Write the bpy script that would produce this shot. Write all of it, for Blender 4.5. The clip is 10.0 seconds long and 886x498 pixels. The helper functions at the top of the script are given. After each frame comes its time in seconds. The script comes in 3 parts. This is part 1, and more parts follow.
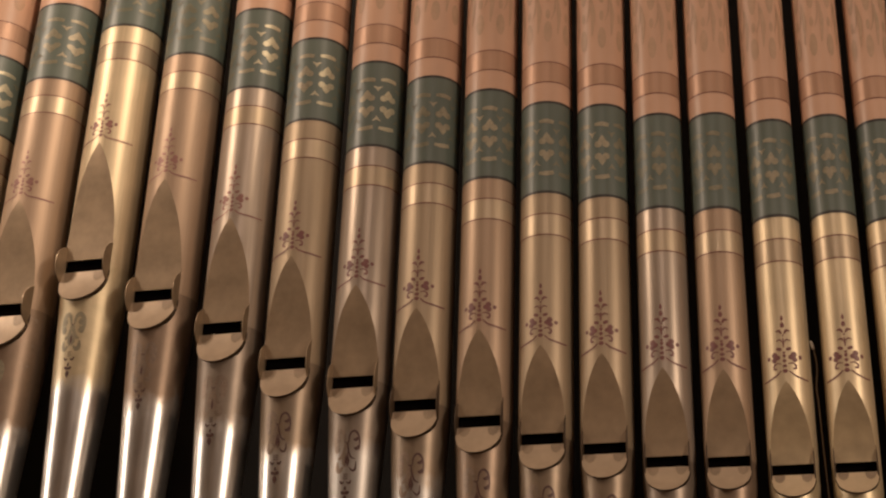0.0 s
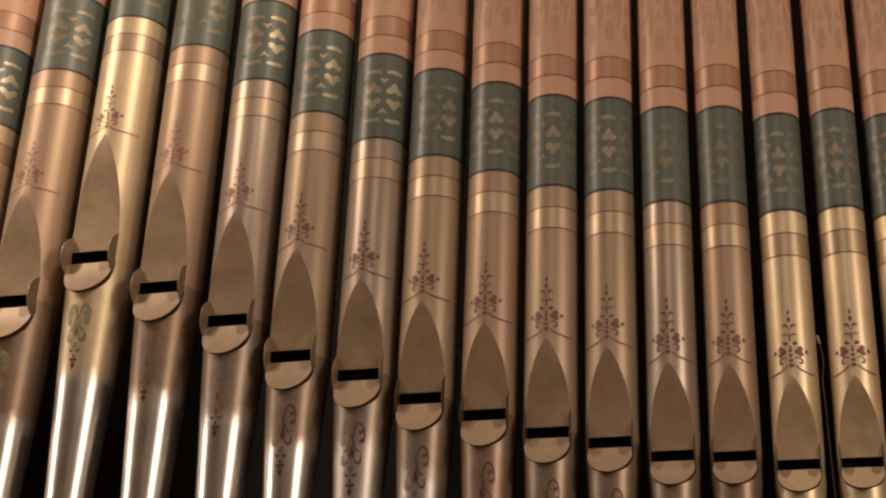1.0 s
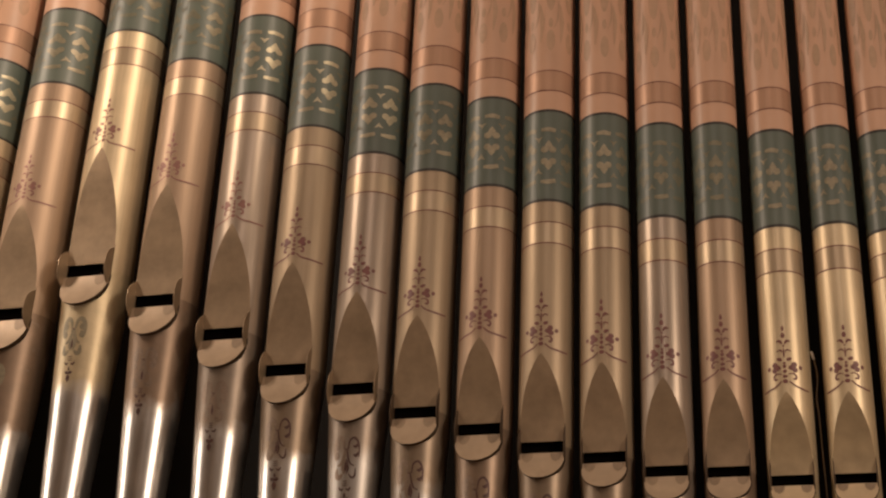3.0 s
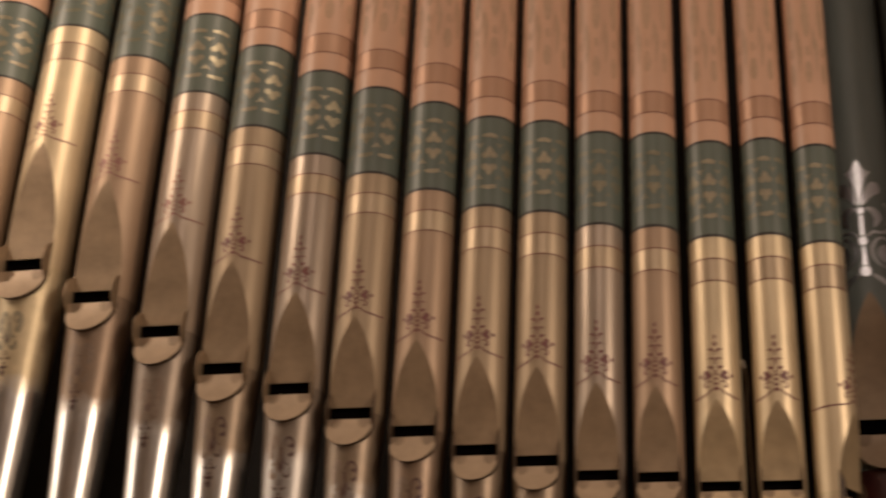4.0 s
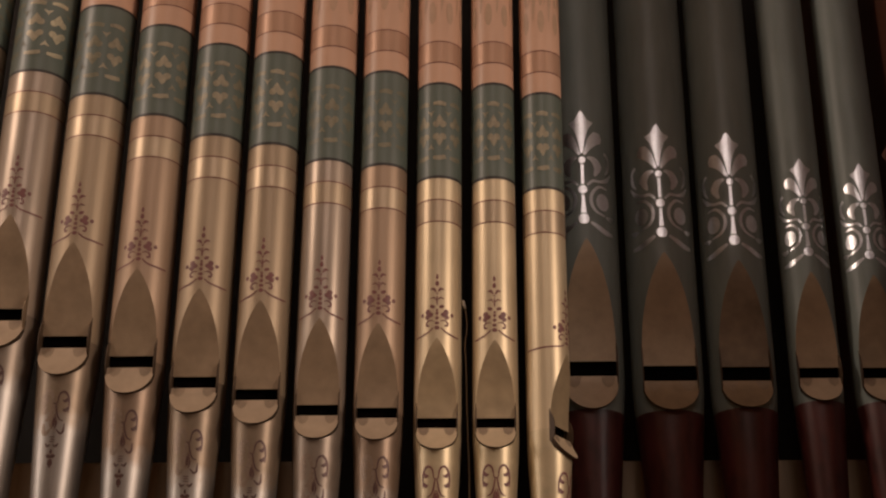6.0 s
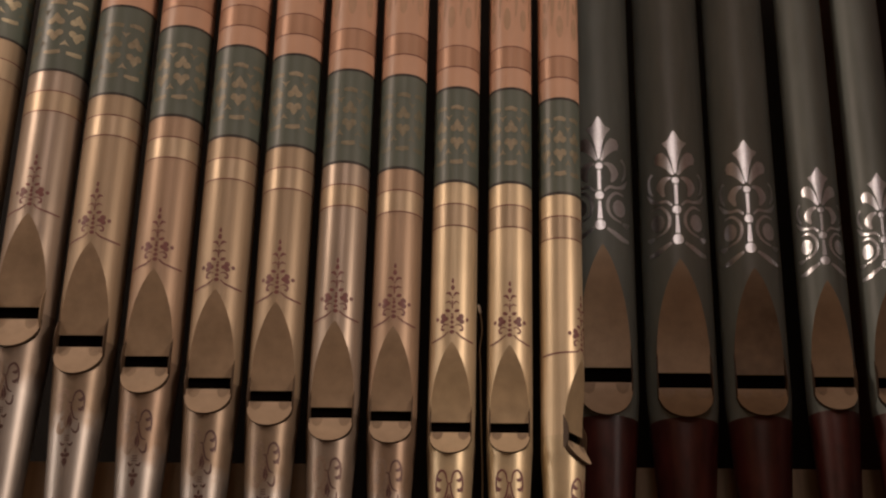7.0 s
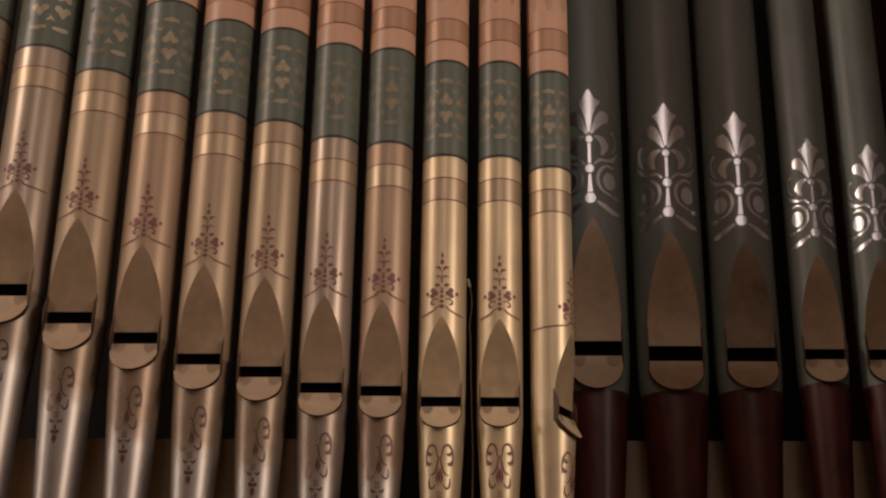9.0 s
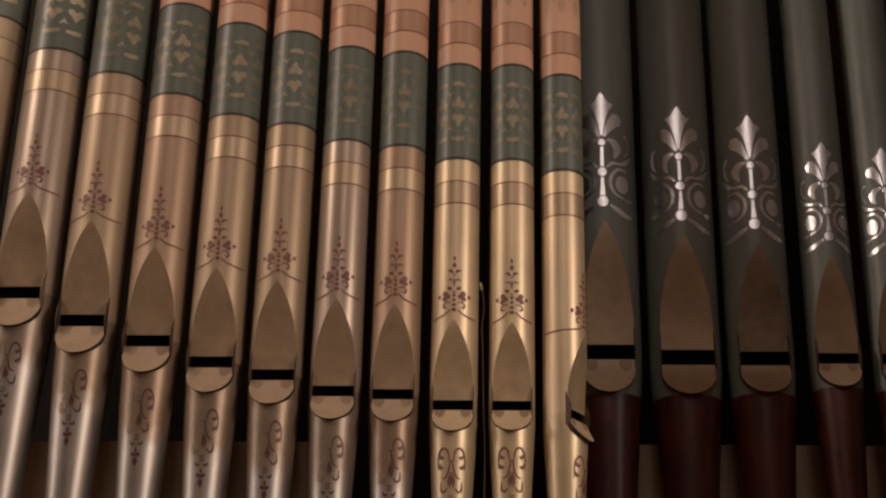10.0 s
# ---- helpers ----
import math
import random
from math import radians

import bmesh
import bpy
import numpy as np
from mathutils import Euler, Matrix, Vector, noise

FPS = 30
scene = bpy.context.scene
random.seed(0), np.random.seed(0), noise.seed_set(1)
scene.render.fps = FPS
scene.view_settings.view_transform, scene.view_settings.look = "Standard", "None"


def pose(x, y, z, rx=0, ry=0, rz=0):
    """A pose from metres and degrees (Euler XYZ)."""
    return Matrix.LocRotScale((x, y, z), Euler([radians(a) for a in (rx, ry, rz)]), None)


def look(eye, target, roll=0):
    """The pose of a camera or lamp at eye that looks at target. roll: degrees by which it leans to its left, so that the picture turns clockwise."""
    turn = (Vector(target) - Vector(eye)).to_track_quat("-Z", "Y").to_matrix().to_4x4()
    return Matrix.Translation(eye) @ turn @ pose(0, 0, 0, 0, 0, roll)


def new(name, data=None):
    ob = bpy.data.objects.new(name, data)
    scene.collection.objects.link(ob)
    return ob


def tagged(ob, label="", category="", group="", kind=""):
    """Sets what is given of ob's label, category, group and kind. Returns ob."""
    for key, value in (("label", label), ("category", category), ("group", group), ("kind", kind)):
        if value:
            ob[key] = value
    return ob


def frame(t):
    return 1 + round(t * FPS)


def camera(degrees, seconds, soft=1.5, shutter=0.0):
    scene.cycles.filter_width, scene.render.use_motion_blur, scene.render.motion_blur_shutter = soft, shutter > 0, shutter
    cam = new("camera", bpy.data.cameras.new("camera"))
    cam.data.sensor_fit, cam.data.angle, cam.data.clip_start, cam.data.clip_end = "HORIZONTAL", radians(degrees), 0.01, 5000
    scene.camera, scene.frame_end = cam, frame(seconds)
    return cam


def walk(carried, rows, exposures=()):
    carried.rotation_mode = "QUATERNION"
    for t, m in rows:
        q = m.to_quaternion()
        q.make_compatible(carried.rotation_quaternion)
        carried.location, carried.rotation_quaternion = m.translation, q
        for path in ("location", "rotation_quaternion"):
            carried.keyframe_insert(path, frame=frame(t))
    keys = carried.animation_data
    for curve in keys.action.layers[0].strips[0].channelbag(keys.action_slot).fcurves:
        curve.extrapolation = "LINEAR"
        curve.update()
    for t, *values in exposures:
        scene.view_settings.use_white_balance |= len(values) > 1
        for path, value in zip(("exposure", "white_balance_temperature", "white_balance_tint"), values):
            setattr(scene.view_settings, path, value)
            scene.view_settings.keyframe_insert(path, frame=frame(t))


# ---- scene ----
cam = camera(34.83, 10.0, soft=2.2, shutter=0.5)
EYE = 1.55


def at(x, y, z, pitch, yaw, roll):
    """A camera pose: pitch upwards, yaw and roll to the left."""
    return pose(x, y, EYE + z, 90 + pitch, 0, yaw) @ pose(0, 0, 0, 0, 0, roll)


PATH = [
    (0.0, -0.015, -2.799, 0.002, 24.98, 17.05, 2.08),
    (0.5, -0.015, -2.799, 0.004, 24.81, 17.11, 2.23),
    (1.0, -0.016, -2.795, 0.007, 24.63, 17.30, 2.39),
    (1.5, -0.015, -2.794, 0.008, 24.64, 17.10, 2.25),
    (2.0, -0.012, -2.798, 0.005, 24.96, 17.00, 2.23),
    (3.5, -0.009, -2.801, 0.002, 25.31, 17.12, 2.84),
    (4.0, 0.008, -2.811, -0.011, 25.59, 14.77, 2.83),
    (4.5, 0.009, -2.813, -0.012, 24.64, 6.37, 1.60),
    (5.0, 0.008, -2.808, -0.010, 23.75, 2.59, 0.44),
    (5.2, 0.006, -2.806, -0.008, 22.89, 2.25, 0.05),
    (6.3, -0.000, -2.800, -0.002, 23.28, 2.88, 0.64),
    (6.5, -0.004, -2.801, -0.001, 23.00, 3.31, 0.75),
    (7.0, -0.001, -2.803, -0.001, 23.31, 3.16, 1.30),
    (7.5, 0.005, -2.800, 0.002, 22.90, 2.94, 1.31),
    (8.0, 0.007, -2.797, 0.003, 22.65, 3.31, 1.18),
    (8.5, 0.009, -2.794, 0.002, 22.34, 2.82, 0.92),
    (9.0, 0.011, -2.794, 0.002, 22.28, 2.93, 0.88),
    (9.5, 0.013, -2.794, 0.004, 22.46, 3.38, 0.81),
    (10.0, 0.012, -2.793, 0.005, 22.36, 3.49, 1.17),
]
walk(cam, [(t, at(*row)) for t, *row in PATH], exposures=[(0.0, -0.17, 6500, 10), (3.8, -0.17, 6500, 10), (4.6, -0.27, 6450, 11), (6.3, -0.27, 6280, 14), (10.0, -0.29, 6250, 14)])

# ---- light ----
world = bpy.data.worlds.new("world")
scene.world = world
world.use_nodes = True
world.node_tree.nodes["Background"].inputs[0].default_value = (1.0, 0.8, 0.6, 1)
world.node_tree.nodes["Background"].inputs[1].default_value = 0.03


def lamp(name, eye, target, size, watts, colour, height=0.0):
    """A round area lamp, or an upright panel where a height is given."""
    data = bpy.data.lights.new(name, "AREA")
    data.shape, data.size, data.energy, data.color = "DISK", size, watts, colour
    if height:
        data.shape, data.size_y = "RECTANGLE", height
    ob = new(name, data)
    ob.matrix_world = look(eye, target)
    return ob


# Unseen sources, set where highlights on the pipes and feet point.
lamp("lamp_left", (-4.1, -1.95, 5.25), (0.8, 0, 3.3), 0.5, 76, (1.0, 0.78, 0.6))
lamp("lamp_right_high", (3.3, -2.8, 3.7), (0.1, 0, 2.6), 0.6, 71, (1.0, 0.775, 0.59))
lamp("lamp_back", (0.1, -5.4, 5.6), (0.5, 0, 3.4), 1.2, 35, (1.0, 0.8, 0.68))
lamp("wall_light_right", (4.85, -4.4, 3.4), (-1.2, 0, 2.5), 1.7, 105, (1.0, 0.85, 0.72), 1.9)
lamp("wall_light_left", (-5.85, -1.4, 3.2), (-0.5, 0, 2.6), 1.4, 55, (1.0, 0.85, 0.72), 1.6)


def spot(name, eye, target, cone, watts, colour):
    """A spotlight with a wholly soft beam."""
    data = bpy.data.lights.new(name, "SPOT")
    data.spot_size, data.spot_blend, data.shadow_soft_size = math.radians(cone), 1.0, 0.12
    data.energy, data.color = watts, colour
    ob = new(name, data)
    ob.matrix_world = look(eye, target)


# Added and unseen: brightens the upper left pipes; no known fixture.
spot("left_fill_spot", (1.4, -3.2, 5.8), (-2.8, 0.1, 4.1), 41, 760, (1.0, 0.78, 0.58))


# ---- materials ----
def material(name, colour, rough=0.5, metal=0.0, second=None, grain=(30, 30, 30), amount=0.25,
             stain=4.0, bump=0.05, streak=0.0, coat=0.0, random=0.0):
    """Paint or metal with fine grain, wider stains, uneven gloss and slight relief."""
    m = bpy.data.materials.new(name)
    m.use_nodes = True
    nodes, link = m.node_tree.nodes, m.node_tree.links.new
    bsdf = nodes["Principled BSDF"]
    coord = nodes.new("ShaderNodeTexCoord")
    info = nodes.new("ShaderNodeObjectInfo")
    shift = nodes.new("ShaderNodeVectorMath")
    shift.operation = "MULTIPLY_ADD"
    shift.inputs[1].default_value = (1, 1, 1)
    link(coord.outputs["Object"], shift.inputs[0])
    spread = nodes.new("ShaderNodeVectorMath")
    spread.operation = "SCALE"
    spread.inputs[0].default_value = (7, 11, 17)
    link(info.outputs["Random"], spread.inputs["Scale"])
    link(spread.outputs[0], shift.inputs[2])
    mapping = nodes.new("ShaderNodeMapping")
    mapping.inputs["Scale"].default_value = grain
    link(shift.outputs[0], mapping.inputs[0])
    fine = nodes.new("ShaderNodeTexNoise")
    fine.inputs["Scale"].default_value, fine.inputs["Detail"].default_value = 1.0, 6
    link(mapping.outputs[0], fine.inputs[0])
    wide = nodes.new("ShaderNodeTexNoise")
    wide.inputs["Scale"].default_value, wide.inputs["Detail"].default_value = stain, 4
    link(shift.outputs[0], wide.inputs[0])
    both = nodes.new("ShaderNodeMath")
    both.operation = "MULTIPLY_ADD"
    link(fine.outputs[0], both.inputs[0])
    both.inputs[1].default_value = 0.5
    half = nodes.new("ShaderNodeMath")
    half.operation = "MULTIPLY"
    half.inputs[1].default_value = 0.5
    link(wide.outputs[0], half.inputs[0])
    link(half.outputs[0], both.inputs[2])
    ramp = nodes.new("ShaderNodeMapRange")
    ramp.inputs["From Min"].default_value, ramp.inputs["From Max"].default_value = 0.3, 0.7
    link(both.outputs[0], ramp.inputs["Value"])
    mix = nodes.new("ShaderNodeMix")
    mix.data_type = "RGBA"
    dark = second or tuple(v * (1 - amount) for v in colour)
    mix.inputs["A"].default_value, mix.inputs["B"].default_value = (*dark, 1), (*colour, 1)
    link(ramp.outputs[0], mix.inputs["Factor"])
    out = mix.outputs["Result"]
    if random:
        hsv = nodes.new("ShaderNodeHueSaturation")
        link(out, hsv.inputs["Color"])
        vary = nodes.new("ShaderNodeMapRange")
        vary.inputs["To Min"].default_value, vary.inputs["To Max"].default_value = 1 - random, 1 + random
        link(info.outputs["Random"], vary.inputs["Value"])
        link(vary.outputs[0], hsv.inputs["Value"])
        out = hsv.outputs[0]
    link(out, bsdf.inputs["Base Color"])
    gloss = nodes.new("ShaderNodeMapRange")
    gloss.inputs["To Min"].default_value, gloss.inputs["To Max"].default_value = rough * 0.85, min(1, rough * 1.15)
    link(both.outputs[0], gloss.inputs["Value"])
    link(gloss.outputs[0], bsdf.inputs["Roughness"])
    bsdf.inputs["Metallic"].default_value = metal
    bsdf.inputs["Coat Weight"].default_value = coat
    bsdf.inputs["Coat Roughness"].default_value = 0.3
    if bump:
        relief = nodes.new("ShaderNodeBump")
        relief.inputs["Strength"].default_value, relief.inputs["Distance"].default_value = bump, 0.002
        link(fine.outputs[0], relief.inputs["Height"])
        link(relief.outputs[0], bsdf.inputs["Normal"])
    return m


BRUSH = (170, 170, 2.5)
GOLD = [material("gold_bronze", (0.41, 0.31, 0.205), 0.47, 0.5, grain=BRUSH, amount=0.22, bump=0.03),
        material("gold_pink", (0.41, 0.288, 0.195), 0.47, 0.5, grain=BRUSH, amount=0.22, bump=0.03),
        material("gold_yellow", (0.66, 0.525, 0.34), 0.43, 0.5, grain=BRUSH, amount=0.3, stain=9, bump=0.02),
        material("gold_silvery", (0.42, 0.335, 0.26), 0.38, 0.5, grain=BRUSH, amount=0.25, bump=0.03)]


def foot_material(name, coat, bare_rough, bare=(0.80, 0.75, 0.69)):
    """Bare tin under bronze paint that thins out unevenly where the mesh's coat value falls to nothing."""
    m = material(name, bare, bare_rough, 0.95, grain=BRUSH, second=tuple(v * 0.68 for v in bare), bump=0.02, stain=10)
    nodes, link = m.node_tree.nodes, m.node_tree.links.new
    bsdf = nodes["Principled BSDF"]
    cover = nodes.new("ShaderNodeAttribute")
    cover.attribute_name = "coat"
    coord = nodes.new("ShaderNodeTexCoord")
    patch = nodes.new("ShaderNodeTexNoise")
    patch.inputs["Scale"].default_value, patch.inputs["Detail"].default_value = 34, 5
    link(coord.outputs["Object"], patch.inputs[0])
    uneven = nodes.new("ShaderNodeMath")
    uneven.operation = "MULTIPLY_ADD"
    link(patch.outputs[0], uneven.inputs[0])
    uneven.inputs[1].default_value = 0.9
    link(cover.outputs["Fac"], uneven.inputs[2])
    edge = nodes.new("ShaderNodeMapRange")
    edge.inputs["From Min"].default_value, edge.inputs["From Max"].default_value = 0.6, 1.3
    link(uneven.outputs[0], edge.inputs["Value"])
    for socket, value in (("Base Color", (*coat, 1)), ("Roughness", 0.42), ("Metallic", 0.55)):
        mix = nodes.new("ShaderNodeMix")
        links = bsdf.inputs[socket].links
        if socket == "Base Color":
            mix.data_type = "RGBA"
            shade = nodes.new("ShaderNodeMix")
            shade.data_type = "RGBA"
            shade.inputs["A"].default_value, shade.inputs["B"].default_value = (*(v * 0.62 for v in coat), 1), value
            link(patch.outputs[0], shade.inputs["Factor"])
            link(links[0].from_socket, mix.inputs["A"])
            link(shade.outputs["Result"], mix.inputs["B"])
        else:
            if links:
                link(links[0].from_socket, mix.inputs["A"])
            else:
                mix.inputs["A"].default_value = bsdf.inputs[socket].default_value
            mix.inputs["B"].default_value = value
        link(edge.outputs[0], mix.inputs["Factor"])
        link(mix.outputs["Result"], bsdf.inputs[socket])
    return m


COATS = ((0.31, 0.228, 0.155), (0.31, 0.215, 0.146), (0.66, 0.53, 0.335), (0.32, 0.25, 0.19))
FOOT_POLISHED = [foot_material("polished_foot", c, 0.29) for c in COATS]
FOOT_DULL = [foot_material("dulled_foot", c, 0.44, (0.47, 0.425, 0.38)) for c in COATS]
BRIGHT = material("burnished_gold", (0.46, 0.355, 0.24), 0.41, 0.6, grain=BRUSH, amount=0.18, bump=0.015)
COPPER = material("burnished_copper", (0.46, 0.27, 0.175), 0.44, 0.3, grain=BRUSH, amount=0.2, bump=0.015)
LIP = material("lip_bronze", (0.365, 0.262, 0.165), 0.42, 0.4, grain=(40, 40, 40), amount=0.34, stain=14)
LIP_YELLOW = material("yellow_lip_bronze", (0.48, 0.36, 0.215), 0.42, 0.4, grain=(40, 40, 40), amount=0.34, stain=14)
# Lower lips: stronger light on their upward tilt is put into paler colours.
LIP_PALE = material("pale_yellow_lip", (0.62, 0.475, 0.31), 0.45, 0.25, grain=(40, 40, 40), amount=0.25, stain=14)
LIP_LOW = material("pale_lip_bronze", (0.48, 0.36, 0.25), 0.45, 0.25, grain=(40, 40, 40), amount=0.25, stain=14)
LIP_MARK = material("lip_corner_mark", (0.36, 0.265, 0.18), 0.5, 0.3, amount=0.35, grain=(60, 60, 60))
EDGE_SHADE = material("lip_edge_shade", (0.09, 0.055, 0.03), 0.6, 0.2, amount=0.4)
LIP_SHADED = material("shaded_lip_bronze", (0.24, 0.17, 0.105), 0.42, 0.3, grain=(40, 40, 40), amount=0.5, stain=14)
PINK = material("salmon_paint", (0.56, 0.335, 0.222), 0.45, 0.0, grain=(26, 26, 14), amount=0.12, stain=7, coat=0.05)
GREEN = material("grey_green_paint", (0.106, 0.127, 0.102), 0.45, 0.0, grain=(60, 60, 10), amount=0.2, stain=7, coat=0.1)
LINE = material("dark_red_line", (0.16, 0.045, 0.03), 0.5, amount=0.3, grain=(90, 90, 90))
BORDER = material("black_line", (0.03, 0.022, 0.018), 0.5, amount=0.3, grain=(90, 90, 90))
STENCIL = material("plum_stencil", (0.21, 0.075, 0.065), 0.5, amount=0.35, grain=(120, 120, 120))
STENCIL_FADED = material("faded_plum_stencil", (0.30, 0.14, 0.115), 0.5, amount=0.35, grain=(120, 120, 120), metal=0.2)
STENCIL_WORN = material("worn_plum_stencil", (0.12, 0.06, 0.05), 0.45, amount=0.4, grain=(160, 160, 160), metal=0.3)
STENCIL_RUBBED = material("rubbed_plum_stencil", (0.31, 0.225, 0.165), 0.42, amount=0.45, grain=(160, 160, 160), metal=0.5)
LEAF = material("bright_gold_leaf", (0.50, 0.44, 0.30), 0.42, 0.45, amount=0.4, grain=(140, 140, 140))
LEAF_MID = material("worn_gold_leaf", (0.36, 0.305, 0.205), 0.45, 0.3, amount=0.5, grain=(110, 110, 110))
LEAF_GHOST = material("rubbed_gold_leaf", (0.175, 0.165, 0.11), 0.45, 0.1, amount=0.35, grain=(110, 110, 110))
LEAF_DIM = material("faded_gold_leaf", (0.255, 0.222, 0.145), 0.45, 0.25, amount=0.5, grain=(110, 110, 110))
OLIVE = material("faded_olive_stencil", (0.36, 0.24, 0.15), 0.5, amount=0.2, second=(0.50, 0.305, 0.2), grain=(50, 50, 50))
DEEP = material("dark_green_paint", (0.232, 0.272, 0.255), 0.46, 0.0, grain=(60, 60, 8), amount=0.25, stain=5)
MAROON = material("maroon_paint", (0.11, 0.026, 0.022), 0.42, 0.0, grain=(60, 60, 20), amount=0.7, stain=11, coat=0.2)
SILVER = material("silver_leaf", (0.80, 0.82, 0.86), 0.36, 1.0, amount=0.3, grain=(100, 100, 100))
DARK = material("case_inside_shade", (0.009, 0.006, 0.004), 0.8, amount=0.3, grain=(12, 12, 12))
VOID = material("mouth_shade", (0.004, 0.003, 0.003), 0.9, amount=0.2, bump=0)
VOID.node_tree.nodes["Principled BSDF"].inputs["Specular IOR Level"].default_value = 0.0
WOOD = material("brown_wood", (0.58, 0.42, 0.26), 0.5, amount=0.45, grain=(60, 60, 4), stain=3)
ORANGE = material("orange_wood", (0.42, 0.18, 0.06), 0.4, amount=0.4, grain=(50, 50, 4), stain=4, coat=0.2)
WIRE = material("tan_sheath", (0.22, 0.155, 0.09), 0.5, amount=0.2)
PLUG = material("pale_plug", (0.62, 0.56, 0.47), 0.45, amount=0.2)
RED = material("red_brown_wood", (0.13, 0.05, 0.03), 0.4, amount=0.5, grain=(50, 50, 4), stain=3, coat=0.3)
CASE = material("case_wood", (0.20, 0.10, 0.05), 0.4, amount=0.45, grain=(50, 50, 4), stain=3, coat=0.2)
PLASTER = material("plaster", (0.55, 0.45, 0.34), 0.8, amount=0.12, grain=(20, 20, 20), stain=1.5)
BOARDS = material("floor_wood", (0.26, 0.15, 0.08), 0.4, amount=0.4, grain=(4, 60, 60), stain=2)


# ---- mesh helpers ----
def link_mesh(name, verts, faces, mat, parent=None, label="", smooth=True, merge=False):
    mesh = bpy.data.meshes.new(name)
    mesh.from_pydata(verts, [], faces)
    if merge:
        bm = bmesh.new()
        bm.from_mesh(mesh)
        bmesh.ops.remove_doubles(bm, verts=bm.verts, dist=1e-5)
        bm.to_mesh(mesh)
        bm.free()
    mesh.materials.append(mat)
    if smooth:
        mesh.polygons.foreach_set("use_smooth", [True] * len(mesh.polygons))
    ob = new(name, mesh)
    if parent:
        ob.parent = parent
    if label:
        ob["label"] = label
    return ob


def box(name, lo, hi, mat, parent=None, label="", bevel=0.004):
    bm = bmesh.new()
    bmesh.ops.create_cube(bm, size=1)
    for v in bm.verts:
        v.co = Vector([lo[k] + (v.co[k] + 0.5) * (hi[k] - lo[k]) for k in range(3)])
    if bevel:
        bmesh.ops.bevel(bm, geom=list(bm.edges), offset=bevel, segments=2, profile=0.5, affect="EDGES")
    mesh = bpy.data.meshes.new(name)
    bm.to_mesh(mesh)
    bm.free()
    mesh.materials.append(mat)
    ob = new(name, mesh)
    if parent:
        ob.parent = parent
    if label:
        ob["label"] = label
    return ob


def on_pipe(r, angle, z):
    """A point of a pipe's surface; angle 0 is the mouth's side."""
    return (r * math.sin(angle), -r * math.cos(angle), z)


def tube(name, rows, mat, parent, label="", n=56, merge=True):
    """A tube from rows of (height, radius, half-angle left open at the front)."""
    verts, faces = [], []
    for z, r, gap in rows:
        for k in range(n + 1):
            verts.append(on_pipe(r, gap + (2 * math.pi - 2 * gap) * k / n, z))
    for j in range(len(rows) - 1):
        for k in range(n):
            a = j * (n + 1) + k
            faces.append((a, a + 1, a + n + 2, a + n + 1))
    return link_mesh(name, verts, faces, mat, parent, label, merge=merge)


def ring(name, z0, z1, r0, r1, mat, parent, label=""):
    return tube(name, [(z0, r0, 0), (z1, r1, 0)], mat, parent, label)


class Stencil:
    """Painted strokes and spots, laid on a pipe of radius r(z)."""

    def __init__(self, r, lift=0.0008, turn=0.0):
        self.r, self.lift, self.turn, self.bold, self.verts, self.faces = r, lift, turn, 1.0, [], []

    def put(self, u, z):
        r = self.r(z)
        self.verts.append(on_pipe(r + self.lift, self.turn + u / r, z))

    def stroke(self, points, widths, cross=4):
        """A stroke along points (u, z), as wide as widths say, smoothed between them."""
        pts = [Vector(p) for p in points]
        fine, wide = [], []
        m = len(pts)
        for s in range((m - 1) * 5 + 1):
            k, f = min(s // 5, m - 2), s / 5 - min(s // 5, m - 2)
            p0, p1, p2, p3 = pts[max(k - 1, 0)], pts[k], pts[k + 1], pts[min(k + 2, m - 1)]
            fine.append(0.5 * (2 * p1 + (p2 - p0) * f + (2 * p0 - 5 * p1 + 4 * p2 - p3) * f * f
                               + (3 * p1 - p0 - 3 * p2 + p3) * f ** 3))
            wide.append(widths[k] + (widths[k + 1] - widths[k]) * f)
        base = len(self.verts)
        for s, p in enumerate(fine):
            d = fine[min(s + 1, len(fine) - 1)] - fine[max(s - 1, 0)]
            side = Vector((-d.y, d.x)).normalized() if d.length else Vector((1, 0))
            for c in range(cross + 1):
                q = p + side * self.bold * wide[s] * (c / cross - 0.5)
                self.put(q.x, q.y)
        for s in range(len(fine) - 1):
            for c in range(cross):
                a = base + s * (cross + 1) + c
                self.faces.append((a, a + 1, a + cross + 2, a + cross + 1))

    def spot(self, u, z, a, b, turn=0.0, point=0.0):
        """An oval of half-axes a, b; point > 0 draws its upper end out."""
        base, n = len(self.verts), 14
        self.put(u, z)
        for rim in (0.5, 1.0):
            for k in range(n):
                w = 2 * math.pi * k / n
                x, y = a * rim * math.cos(w), b * rim * math.sin(w)
                if y > 0:
                    x *= 1 - point * y / b
                self.put(u + x * math.cos(turn) - y * math.sin(turn), z + x * math.sin(turn) + y * math.cos(turn))
        for k in range(n):
            j = (k + 1) % n
            self.faces.append((base, base + 1 + k, base + 1 + j))
            self.faces.append((base + 1 + k, base + 1 + n + k, base + 1 + n + j, base + 1 + j))

    def done(self, name, mat, parent, label=""):
        return link_mesh(name, self.verts, self.faces, mat, parent, label)


def leaf_half(s, w):
    """Half-width of the pointed upper lip at s from its foot (0) to its point (1)."""
    return w * (1 - s ** 2.4) ** 0.85 if s < 1 else 0.0


